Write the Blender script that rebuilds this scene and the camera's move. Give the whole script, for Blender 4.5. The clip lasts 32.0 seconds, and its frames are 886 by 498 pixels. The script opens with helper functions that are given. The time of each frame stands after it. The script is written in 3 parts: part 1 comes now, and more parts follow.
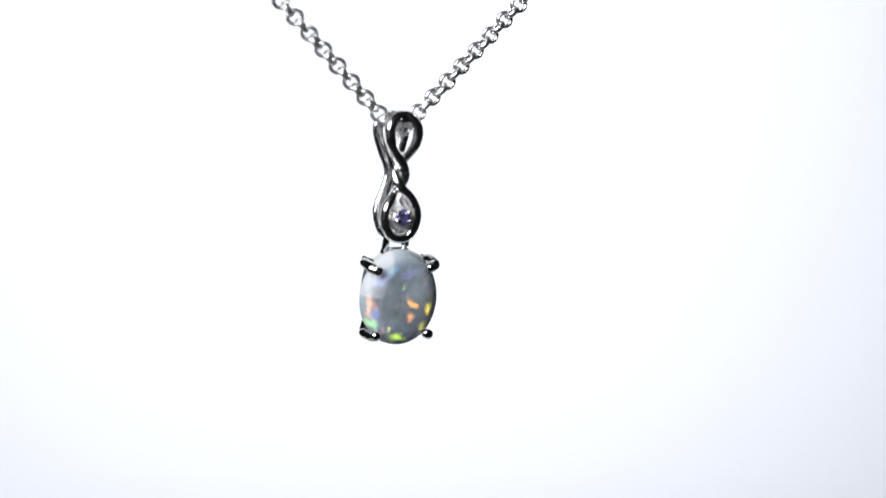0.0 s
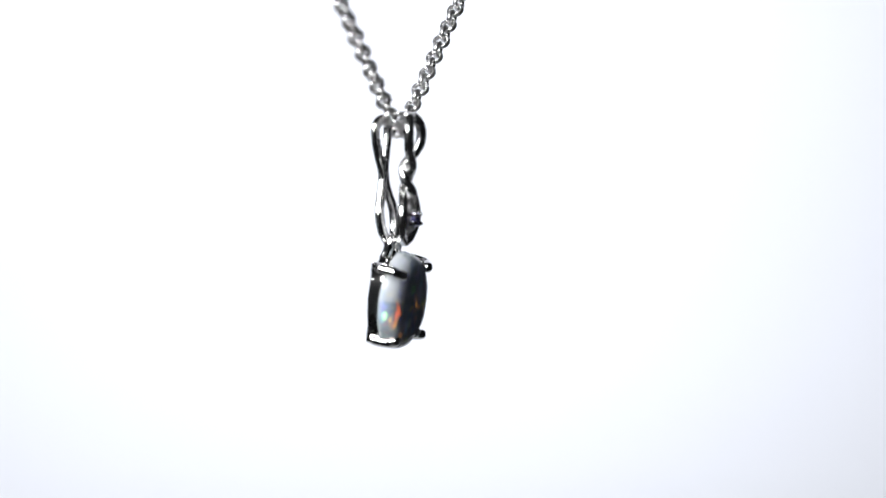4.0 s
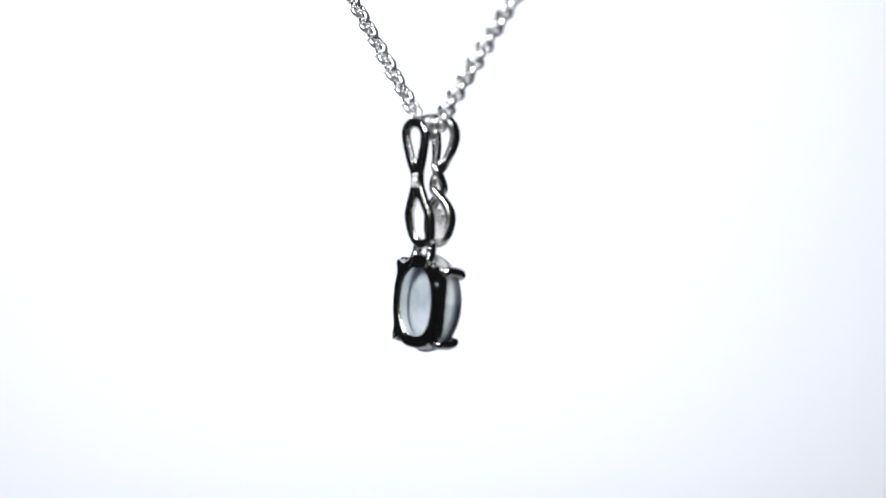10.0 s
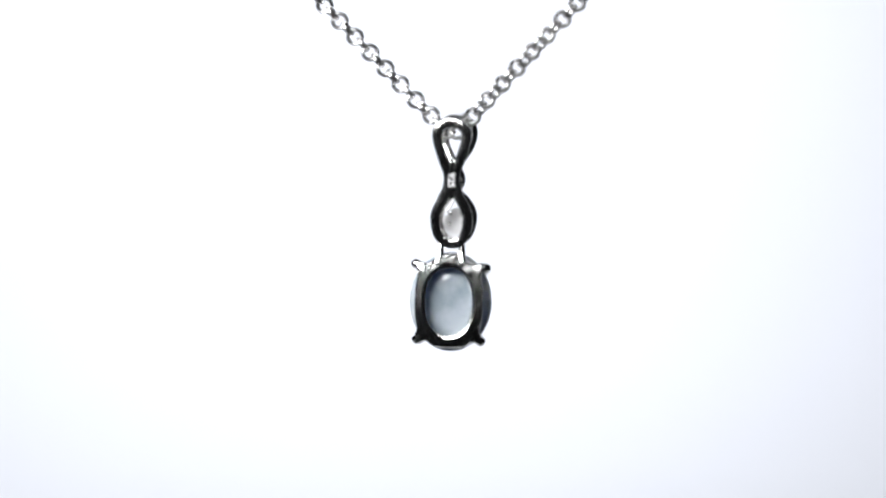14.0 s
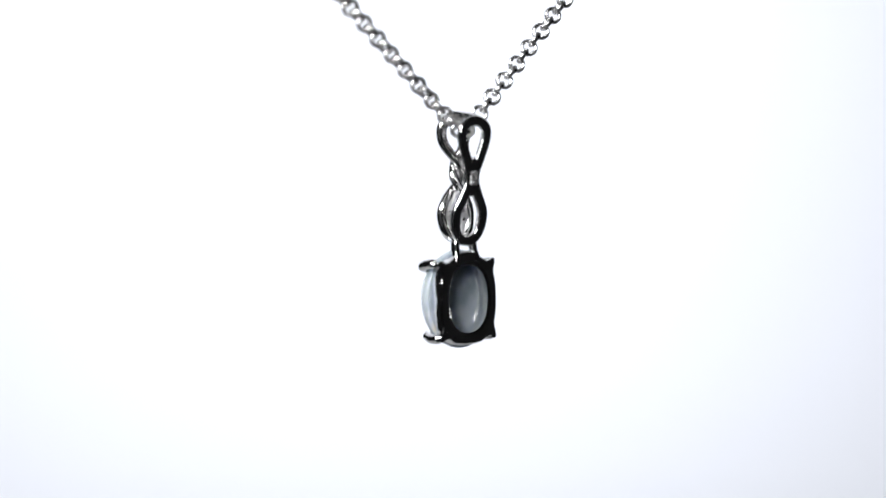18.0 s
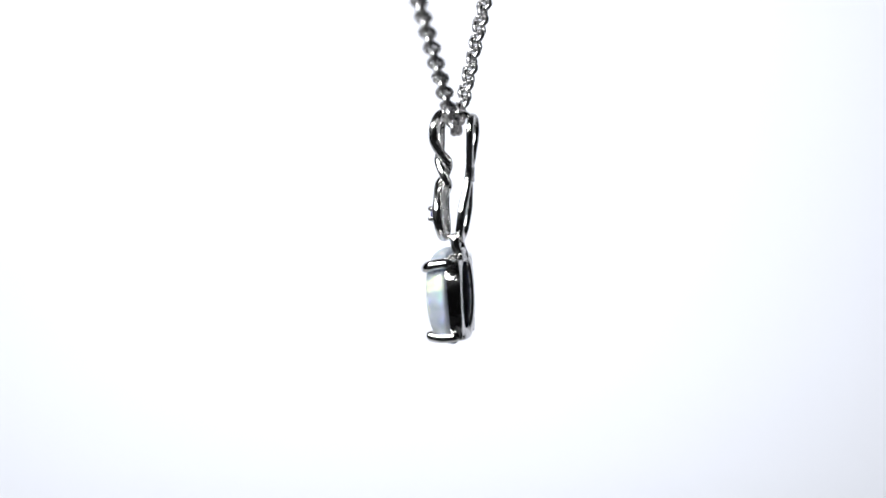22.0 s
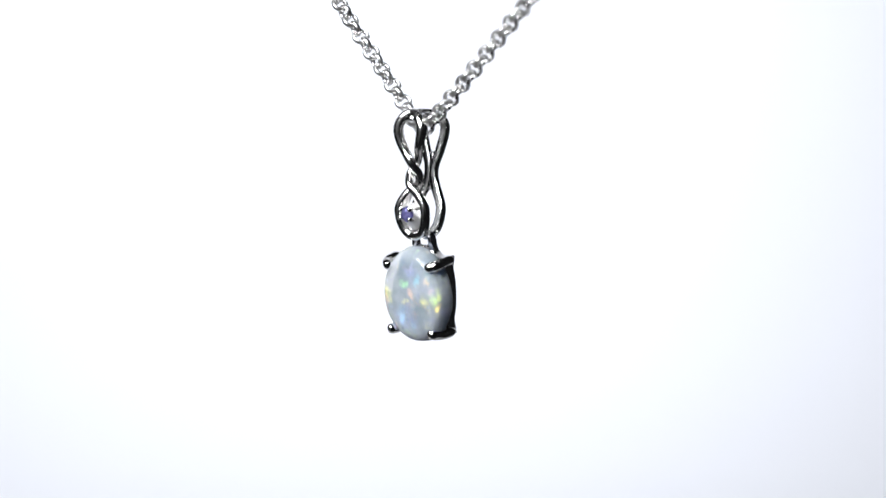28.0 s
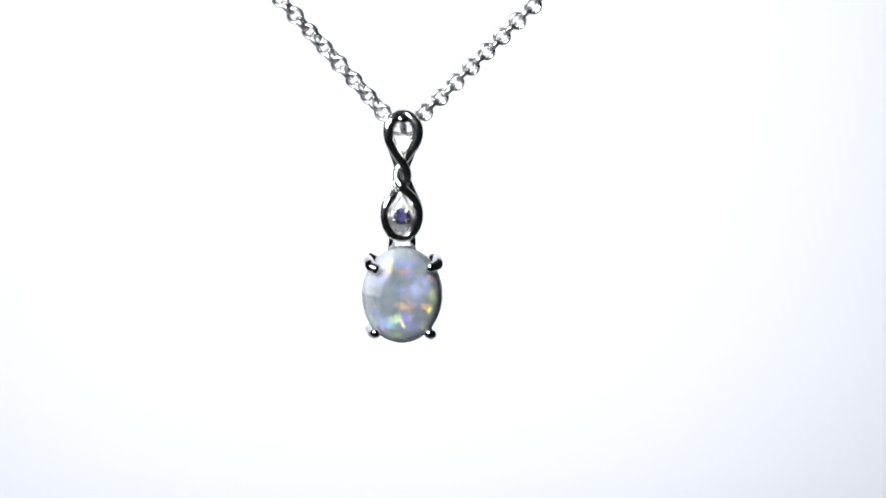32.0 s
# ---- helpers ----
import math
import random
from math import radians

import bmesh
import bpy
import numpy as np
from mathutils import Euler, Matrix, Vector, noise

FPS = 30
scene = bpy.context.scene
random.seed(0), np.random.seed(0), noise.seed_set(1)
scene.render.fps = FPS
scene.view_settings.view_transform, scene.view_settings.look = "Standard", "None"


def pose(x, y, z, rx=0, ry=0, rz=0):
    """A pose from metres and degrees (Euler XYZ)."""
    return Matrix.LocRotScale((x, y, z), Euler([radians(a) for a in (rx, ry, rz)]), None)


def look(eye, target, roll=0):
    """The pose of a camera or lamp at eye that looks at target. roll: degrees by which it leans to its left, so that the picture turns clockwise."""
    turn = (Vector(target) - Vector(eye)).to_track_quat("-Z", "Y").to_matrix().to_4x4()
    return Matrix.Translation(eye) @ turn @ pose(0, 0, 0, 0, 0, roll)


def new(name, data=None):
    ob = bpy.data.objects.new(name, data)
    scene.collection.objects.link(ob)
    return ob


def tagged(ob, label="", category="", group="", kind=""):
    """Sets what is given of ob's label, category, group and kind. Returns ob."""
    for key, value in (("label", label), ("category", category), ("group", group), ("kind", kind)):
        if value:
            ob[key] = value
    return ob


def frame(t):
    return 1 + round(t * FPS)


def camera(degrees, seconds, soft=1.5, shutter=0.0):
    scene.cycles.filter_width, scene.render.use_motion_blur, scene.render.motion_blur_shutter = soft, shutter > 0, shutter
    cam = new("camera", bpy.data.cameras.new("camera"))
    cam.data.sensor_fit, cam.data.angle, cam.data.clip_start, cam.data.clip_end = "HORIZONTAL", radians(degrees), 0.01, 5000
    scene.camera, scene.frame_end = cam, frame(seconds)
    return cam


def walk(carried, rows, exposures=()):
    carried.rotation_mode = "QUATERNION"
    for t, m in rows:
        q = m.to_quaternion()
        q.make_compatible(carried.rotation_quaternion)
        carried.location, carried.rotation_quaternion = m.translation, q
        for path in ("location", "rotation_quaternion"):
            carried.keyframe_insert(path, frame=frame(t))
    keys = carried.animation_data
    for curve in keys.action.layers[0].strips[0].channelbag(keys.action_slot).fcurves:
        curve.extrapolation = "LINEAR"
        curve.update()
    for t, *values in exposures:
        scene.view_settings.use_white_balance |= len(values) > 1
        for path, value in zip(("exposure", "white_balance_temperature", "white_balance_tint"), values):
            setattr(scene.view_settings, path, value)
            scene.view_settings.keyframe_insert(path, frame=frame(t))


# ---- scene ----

MM = 0.001
AXIS = Vector((0.0, 0.0, 1.0))        # the vertical line about which necklace and pendant turn
SPEED, START = 10.626, 17.06          # degrees a second, and at the start
TILT, REACH = radians(7.304), 0.2431  # the camera looks down a little from about 24 cm

# camera: it stands still
cam = camera(19.36, 32.0, soft=1.55)
ahead = Vector((0, math.cos(TILT), -math.sin(TILT)))
above = Vector((0, math.sin(TILT), math.cos(TILT)))
eye = AXIS - ahead * REACH + Vector((1.31 * MM, 0, 0)) + above * 0.38 * MM
cam.data.dof.use_dof = True
cam.data.dof.focus_distance = 0.2475
cam.data.dof.aperture_fstop = 15.0
stand = look(eye, eye + ahead, 0.35)
walk(cam, [(0, stand), (32, stand)], exposures=[(0, 0.0), (32, 0.0)])

# world and lamps
world = bpy.data.worlds.new("studio")
scene.world = world
world.use_nodes = True
world.node_tree.nodes["Background"].inputs[0].default_value = (0.9, 0.95, 1.0, 1)
world.node_tree.nodes["Background"].inputs[1].default_value = 0.01


def area_lamp(name, at, target, wide, high, watts, colour, shape="RECTANGLE"):
    data = bpy.data.lights.new(name, "AREA")
    data.shape, data.size, data.size_y = shape, wide, high
    data.energy, data.color = watts, colour
    ob = new(name, data)
    ob.matrix_world = look(at, target)
    return ob


area_lamp("backdrop_lamp", (-0.011, 0.483, 1.039), (-0.011, 0.30, 1.039), 0.23, 0.396, 1.57, (0.845, 0.885, 1.0))
area_lamp("softbox_lamp", (-0.212, -0.236, 1.20), AXIS, 0.30, 0.16, 2.5, (0.96, 0.98, 1.0))


# materials
def material(name):
    m = bpy.data.materials.new(name)
    m.use_nodes = True
    n = m.node_tree.nodes
    return m, n, m.node_tree.links, n["Principled BSDF"]


def silver(name, rough, grain, scale, colour=(0.90, 0.89, 0.88, 1), ripple=1.0):
    m, n, l, b = material(name)
    b.inputs["Base Color"].default_value = colour
    b.inputs["Metallic"].default_value = 1.0
    co = n.new("ShaderNodeTexCoord")
    fine = n.new("ShaderNodeTexNoise")
    fine.inputs["Scale"].default_value = scale
    fine.inputs["Detail"].default_value = 4
    wide = n.new("ShaderNodeTexNoise")
    wide.inputs["Scale"].default_value = 800
    l.new(co.outputs["Object"], fine.inputs["Vector"])
    l.new(co.outputs["Object"], wide.inputs["Vector"])
    ramp = n.new("ShaderNodeMapRange")
    ramp.inputs["To Min"].default_value = rough * 0.6
    ramp.inputs["To Max"].default_value = rough * 1.6
    l.new(wide.outputs["Fac"], ramp.inputs["Value"])
    l.new(ramp.outputs["Result"], b.inputs["Roughness"])
    total = n.new("ShaderNodeMath")
    total.operation = "MULTIPLY_ADD"
    total.inputs[1].default_value = 0.35
    l.new(fine.outputs["Fac"], total.inputs[0])
    swell = n.new("ShaderNodeMath")
    swell.operation = "MULTIPLY"
    swell.inputs[1].default_value = ripple
    l.new(wide.outputs["Fac"], swell.inputs[0])
    l.new(swell.outputs[0], total.inputs[2])
    bump = n.new("ShaderNodeBump")
    bump.inputs["Strength"].default_value = grain
    bump.inputs["Distance"].default_value = 0.0001
    l.new(total.outputs[0], bump.inputs["Height"])
    l.new(bump.outputs["Normal"], b.inputs["Normal"])
    return m


SILVER = silver("polished_silver", 0.10, 0.22, 2600)
SOFT_SILVER = silver("satin_polished_silver", 0.16, 0.45, 2600)
PLATE = silver("cast_plate_silver", 0.14, 0.9, 6000)
BRUSHED = silver("cast_silver", 0.09, 0.95, 7500, ripple=0.25)
WALL = silver("cast_wall_silver", 0.09, 0.8, 1800)
BRIGHT = silver("bright_cut_silver", 0.48, 0.9, 3000, (0.97, 0.96, 0.96, 1))
LINK_SILVER = silver("chain_silver", 0.27, 1.0, 2600, (0.96, 0.95, 0.95, 1))


def opal_material():
    m, n, l, b = material("opal")
    co = n.new("ShaderNodeTexCoord")
    # milky body
    cloud = n.new("ShaderNodeTexNoise")
    cloud.inputs["Scale"].default_value = 450
    cloud.inputs["Detail"].default_value = 7
    l.new(co.outputs["Object"], cloud.inputs["Vector"])
    body = n.new("ShaderNodeValToRGB")
    body.color_ramp.elements[0].position, body.color_ramp.elements[0].color = 0.36, (0.32, 0.375, 0.42, 1)
    body.color_ramp.elements[1].position, body.color_ramp.elements[1].color = 0.64, (0.49, 0.535, 0.58, 1)
    l.new(cloud.outputs["Fac"], body.inputs["Fac"])
    # two milky zones with clear edges
    milk = body.outputs["Color"]
    wavy = n.new("ShaderNodeVectorMath")
    wavy.operation = "MULTIPLY_ADD"
    wavy.inputs[1].default_value = (0.0007, 0.0, 0.0007)
    l.new(cloud.outputs["Color"], wavy.inputs[0])
    l.new(co.outputs["Object"], wavy.inputs[2])
    for sides, gain in ((((-0.95, 0.0, 0.30), 1.72), ((0.0, 0.0, 1.0), 0.45)), 0.75), ((((0.97, 0.0, -0.1), 2.6), ((0.0, 0.0, -1.0), 0.3)), 0.3):
        inside = None
        for way, start in sides:
            along = n.new("ShaderNodeVectorMath")
            along.operation = "DOT_PRODUCT"
            along.inputs[1].default_value = way
            l.new(wavy.outputs[0], along.inputs[0])
            step = n.new("ShaderNodeMapRange")
            step.interpolation_type = "SMOOTHSTEP"
            step.inputs["From Min"].default_value = start * MM
            step.inputs["From Max"].default_value = (start + 0.35) * MM
            step.inputs["To Max"].default_value = gain if inside is None else 1.0
            l.new(along.outputs["Value"], step.inputs["Value"])
            if inside is None:
                inside = step.outputs["Result"]
            else:
                joint = n.new("ShaderNodeMath")
                joint.operation = "MULTIPLY"
                l.new(inside, joint.inputs[0])
                l.new(step.outputs["Result"], joint.inputs[1])
                inside = joint.outputs[0]
        pale = n.new("ShaderNodeMix")
        pale.data_type = "RGBA"
        l.new(inside, pale.inputs[0])
        l.new(milk, pale.inputs[6])
        pale.inputs[7].default_value = (0.62, 0.645, 0.69, 1)
        milk = pale.outputs[2]
    l.new(milk, b.inputs["Base Color"])
    b.inputs["Roughness"].default_value = 0.25
    b.inputs["Specular IOR Level"].default_value = 0.1
    b.inputs["Subsurface Weight"].default_value = 1.0
    b.inputs["Subsurface Radius"].default_value = (1.0, 1.0, 1.2)
    b.inputs["Subsurface Scale"].default_value = 0.0022
    shade = b.outputs["BSDF"]
    # two sheets of tilted colour grains below the polish
    warp = n.new("ShaderNodeTexNoise")
    warp.inputs["Scale"].default_value = 700
    warp.inputs["Detail"].default_value = 3
    l.new(co.outputs["Object"], warp.inputs["Vector"])
    bend = n.new("ShaderNodeVectorMath")
    bend.operation = "MULTIPLY_ADD"
    bend.inputs[1].default_value = (0.0017, 0.0017, 0.0017)
    l.new(warp.outputs["Color"], bend.inputs[0])
    l.new(co.outputs["Object"], bend.inputs[2])
    geo = n.new("ShaderNodeNewGeometry")
    place = n.new("ShaderNodeSeparateXYZ")
    l.new(co.outputs["Object"], place.inputs[0])
    face = n.new("ShaderNodeMapRange")  # the colour lies in the front layer of the stone
    face.inputs["From Min"].default_value = 0.0004
    face.inputs["From Max"].default_value = -0.0002
    l.new(place.outputs["Y"], face.inputs["Value"])
    blues = ((0.0, (0.10, 0.55, 0.75)), (0.35, (0.12, 0.25, 1.0)), (0.6, (0.40, 0.28, 1.0)), (0.8, (0.35, 0.45, 1.0)), (1.0, (0.15, 0.8, 0.5)))
    fires = ((0.0, (0.15, 0.9, 0.25)), (0.25, (0.75, 0.95, 0.08)), (0.5, (1.0, 0.60, 0.05)), (0.75, (0.95, 0.50, 0.10)), (0.9, (0.25, 0.4, 1.0)), (1.0, (0.1, 0.85, 0.9)))
    for kind, scale, stretch, spread, rough, low, gain, hues in (
            ("soft", 380, (1, 1, 1), 1.6, 0.40, 0.46, 0.07, blues), ("cell", 520, (1, 1, 0.8), 1.1, 0.34, 0.42, 0.08, fires), ("cell", 1250, (1.2, 1, 0.6), 1.2, 0.30, 0.60, 0.20, fires)):
        size = n.new("ShaderNodeVectorMath")
        size.operation = "MULTIPLY"
        size.inputs[1].default_value = stretch
        l.new(bend.outputs[0], size.inputs[0])
        if kind == "soft":
            cells = n.new("ShaderNodeTexNoise")
            cells.inputs["Detail"].default_value = 1
        else:
            cells = n.new("ShaderNodeTexVoronoi")
        cells.inputs["Scale"].default_value = scale
        l.new(size.outputs[0], cells.inputs["Vector"])
        off = n.new("ShaderNodeVectorMath")
        off.operation = "SUBTRACT"
        off.inputs[1].default_value = (0.5, 0.5, 0.5)
        l.new(cells.outputs["Color"], off.inputs[0])
        lean = n.new("ShaderNodeVectorMath")
        lean.operation = "MULTIPLY_ADD"
        lean.inputs[1].default_value = (spread, spread, spread)
        l.new(off.outputs[0], lean.inputs[0])
        lean.inputs[2].default_value = (-0.33, 0.0, 0.30)
        turned = n.new("ShaderNodeVectorTransform")
        turned.vector_type, turned.convert_from, turned.convert_to = "VECTOR", "OBJECT", "WORLD"
        l.new(lean.outputs[0], turned.inputs[0])
        onto = n.new("ShaderNodeVectorMath")
        onto.operation = "ADD"
        l.new(turned.outputs[0], onto.inputs[0])
        l.new(geo.outputs["Normal"], onto.inputs[1])
        lean = onto
        unit = n.new("ShaderNodeVectorMath")
        unit.operation = "NORMALIZE"
        l.new(lean.outputs[0], unit.inputs[0])
        split = n.new("ShaderNodeSeparateColor")
        l.new(cells.outputs["Color"], split.inputs["Color"])
        ramp = n.new("ShaderNodeValToRGB")
        while len(ramp.color_ramp.elements) < len(hues):
            ramp.color_ramp.elements.new(0.5)
        for e, (at, c) in zip(ramp.color_ramp.elements, hues):
            e.position, e.color = at, (*c, 1)
        hue = n.new("ShaderNodeMapRange")
        hue.inputs["From Min"].default_value = 0.3 if kind == "soft" else 0.0
        hue.inputs["From Max"].default_value = 0.7 if kind == "soft" else 1.0
        l.new(split.outputs["Red"], hue.inputs["Value"])
        l.new(hue.outputs["Result"], ramp.inputs["Fac"])
        pick = n.new("ShaderNodeMapRange")
        pick.interpolation_type = "SMOOTHSTEP"
        pick.inputs["From Min"].default_value = low
        pick.inputs["From Max"].default_value = low + 0.15
        pick.inputs["To Max"].default_value = gain
        l.new(split.outputs["Blue"], pick.inputs["Value"])
        both = n.new("ShaderNodeMath")
        both.operation = "MULTIPLY"
        l.new(pick.outputs["Result"], both.inputs[0])
        l.new(face.outputs["Result"], both.inputs[1])
        amount = both.outputs[0]
        if kind == "cell":
            edge = n.new("ShaderNodeMapRange")
            edge.inputs["From Min"].default_value = 0.60
            edge.inputs["From Max"].default_value = 0.15
            l.new(cells.outputs["Distance"], edge.inputs["Value"])
            fade = n.new("ShaderNodeMath")
            fade.operation = "MULTIPLY"
            l.new(amount, fade.inputs[0])
            l.new(edge.outputs["Result"], fade.inputs[1])
            amount = fade.outputs[0]
        tint = n.new("ShaderNodeVectorMath")
        tint.operation = "SCALE"
        l.new(ramp.outputs["Color"], tint.inputs[0])
        l.new(amount, tint.inputs["Scale"])
        flash = n.new("ShaderNodeBsdfAnisotropic")
        flash.inputs["Roughness"].default_value = rough
        l.new(tint.outputs[0], flash.inputs["Color"])
        l.new(unit.outputs[0], flash.inputs["Normal"])
        mix = n.new("ShaderNodeAddShader")
        l.new(shade, mix.inputs[0])
        l.new(flash.outputs[0], mix.inputs[1])
        shade = mix.outputs[0]
    # the larger flashes: place and half size in mm, colour; each set lies at its own tilt and lights up as it turns to the lamp
    hue_of = {"o": (1.0, 0.38, 0.04), "y": (0.95, 0.85, 0.05), "g": (0.25, 0.9, 0.15), "c": (0.1, 0.75, 0.9), "b": (0.12, 0.22, 1.0), "v": (0.30, 0.27, 1.0), "p": (0.9, 0.30, 0.18), "r": (1.0, 0.16, 0.04), "l": (0.62, 0.95, 0.04), "s": (0.36, 0.40, 0.12)}
    ragged = n.new("ShaderNodeTexNoise")
    ragged.inputs["Scale"].default_value = 2600
    ragged.inputs["Detail"].default_value = 2
    l.new(co.outputs["Object"], ragged.inputs["Vector"])
    rag = n.new("ShaderNodeMapRange")
    rag.inputs["From Min"].default_value = 0.35
    rag.inputs["From Max"].default_value = 0.6
    rag.inputs["To Min"].default_value = 0.5
    l.new(ragged.outputs["Fac"], rag.inputs["Value"])
    for tilt, flashes in (
            ((0.94, 0.87, 0.34), (("s", 3.2, 1.9, 0.6, 0.35), ("s", 3.3, 1.2, 0.5, 0.35), ("v", 3.2, -0.1, 0.6, 0.4))),
            ((-0.85, 1.5, 0.33), (("r", -3.45, -2.6, 0.4, 0.8), ("o", -3.3, -1.7, 0.35, 0.5))),
            ((-3.2, 0.0, 1.3), (("r", -3.0, -0.6, 0.16, 0.75), ("o", -2.95, -1.5, 0.15, 0.5), ("o", 0.5, -0.2, 0.28, 0.4), ("o", -2.0, -3.1, 0.35, 0.3), ("o", 2.3, -1.2, 0.3, 0.4))),
            ((-1.15, 0.0, 0.5), (("o", 0.8, -0.4, 0.45, 0.4), ("o", 0.7, -1.7, 0.3, 0.3), ("y", 2.5, -1.0, 0.35, 0.7), ("y", 2.0, -2.6, 0.35, 0.5), ("o", -3.3, -0.6, 0.2, 0.9), ("l", -0.5, -3.7, 0.8, 0.4), ("g", -2.9, -2.2, 0.4, 0.5), ("v", 0.6, 2.6, 0.9, 0.5))),
            ((-0.26, 0.0, 0.34), (("b", -0.3, 0.8, 0.8, 0.7), ("v", 1.2, 0.1, 0.6, 1.2), ("o", 0.0, -0.9, 0.55, 0.4), ("l", -0.6, -2.0, 0.6, 0.5), ("c", -1.0, -2.6, 0.5, 0.4), ("p", 0.1, 2.9, 0.6, 0.5), ("p", 2.6, 2.2, 0.3, 0.3), ("o", 2.0, -0.7, 0.5, 0.4), ("y", 2.6, -1.2, 0.25, 0.3))),
            ((0.05, 0.0, 0.34), (("c", -1.1, -1.5, 0.55, 0.8), ("b", -1.0, -1.9, 0.8, 0.8), ("v", 0.4, 0.8, 0.9, 0.8), ("y", -0.5, -0.65, 0.4, 0.3), ("c", 0.3, -2.9, 0.35, 0.45), ("l", 3.0, -0.2, 0.3, 0.6), ("o", 2.8, 0.9, 0.3, 0.4))),
            ((0.48, 0.0, 0.30), (("y", -2.8, 0.0, 0.5, 0.8), ("o", 0.2, 0.3, 0.45, 0.4), ("y", 1.9, -0.3, 0.65, 0.55), ("b", 0.5, 2.2, 1.2, 1.1), ("v", -0.6, -2.0, 1.5, 1.3), ("l", 2.9, 0.0, 0.3, 0.7), ("v", 0.2, 2.5, 0.6, 0.5), ("v", 0.2, -2.6, 0.8, 0.7), ("g", -0.4, 1.2, 0.6, 0.5)))):
        total = None
        for key, fx, fz, fw, fh in flashes:
            rel = n.new("ShaderNodeVectorMath")
            rel.operation = "SUBTRACT"
            rel.inputs[1].default_value = ((fx + 0.85) * MM, 0, (fz + 0.85) * MM)
            l.new(bend.outputs[0], rel.inputs[0])
            flat = n.new("ShaderNodeVectorMath")
            flat.operation = "MULTIPLY"
            flat.inputs[1].default_value = (1 / (fw * MM), 0, 1 / (fh * MM))
            l.new(rel.outputs[0], flat.inputs[0])
            far = n.new("ShaderNodeVectorMath")
            far.operation = "LENGTH"
            l.new(flat.outputs[0], far.inputs[0])
            mask = n.new("ShaderNodeMapRange")
            mask.interpolation_type = "SMOOTHSTEP"
            mask.inputs["From Min"].default_value = 1.5
            mask.inputs["From Max"].default_value = 0.05
            mask.inputs["To Max"].default_value = 0.26 if key in "bv" else 0.5 if key in "cp" else 1.35
            l.new(far.outputs["Value"], mask.inputs["Value"])
            one = n.new("ShaderNodeVectorMath")
            one.operation = "SCALE"
            one.inputs[0].default_value = hue_of[key]
            l.new(mask.outputs["Result"], one.inputs["Scale"])
            if total is None:
                total = one
            else:
                plus = n.new("ShaderNodeVectorMath")
                plus.operation = "ADD"
                l.new(total.outputs[0], plus.inputs[0])
                l.new(one.outputs[0], plus.inputs[1])
                total = plus
        amount = n.new("ShaderNodeMath")
        amount.operation = "MULTIPLY"
        l.new(rag.outputs["Result"], amount.inputs[0])
        l.new(face.outputs["Result"], amount.inputs[1])
        level = n.new("ShaderNodeMath")
        level.operation = "MULTIPLY"
        level.inputs[1].default_value = 0.23
        l.new(amount.outputs[0], level.inputs[0])
        tint = n.new("ShaderNodeVectorMath")
        tint.operation = "SCALE"
        l.new(total.outputs[0], tint.inputs[0])
        l.new(level.outputs[0], tint.inputs["Scale"])
        turned = n.new("ShaderNodeVectorTransform")
        turned.vector_type, turned.convert_from, turned.convert_to = "VECTOR", "OBJECT", "WORLD"
        turned.inputs[0].default_value = (tilt[0], tilt[1] - 1.0, tilt[2])
        unit = n.new("ShaderNodeVectorMath")
        unit.operation = "NORMALIZE"
        l.new(turned.outputs[0], unit.inputs[0])
        flash = n.new("ShaderNodeBsdfAnisotropic")
        flash.inputs["Roughness"].default_value = 0.36
        l.new(tint.outputs[0], flash.inputs["Color"])
        l.new(unit.outputs[0], flash.inputs["Normal"])
        mix = n.new("ShaderNodeAddShader")
        l.new(shade, mix.inputs[0])
        l.new(flash.outputs[0], mix.inputs[1])
        shade = mix.outputs[0]
    # clear polish on top
    gloss = n.new("ShaderNodeBsdfAnisotropic")
    gloss.inputs["Roughness"].default_value = 0.06
    fres = n.new("ShaderNodeFresnel")
    fres.inputs["IOR"].default_value = 1.46
    top = n.new("ShaderNodeMixShader")
    l.new(fres.outputs[0], top.inputs[0])
    l.new(shade, top.inputs[1])
    l.new(gloss.outputs[0], top.inputs[2])
    l.new(top.outputs[0], n["Material Output"].inputs["Surface"])
    return m


OPAL = opal_material()


def gem_material():
    m, n, l, b = material("violet_blue_gem")
    co = n.new("ShaderNodeTexCoord")
    cloud = n.new("ShaderNodeTexNoise")
    cloud.inputs["Scale"].default_value = 2500
    l.new(co.outputs["Object"], cloud.inputs["Vector"])
    body = n.new("ShaderNodeValToRGB")
    body.color_ramp.elements[0].color = (0.05, 0.05, 0.22, 1)
    body.color_ramp.elements[1].color = (0.42, 0.40, 0.85, 1)
    l.new(cloud.outputs["Fac"], body.inputs["Fac"])
    l.new(body.outputs["Color"], b.inputs["Base Color"])
    b.inputs["Roughness"].default_value = 0.03
    b.inputs["IOR"].default_value = 1.7
    b.inputs["Metallic"].default_value = 0.55
    return m


GEM = gem_material()


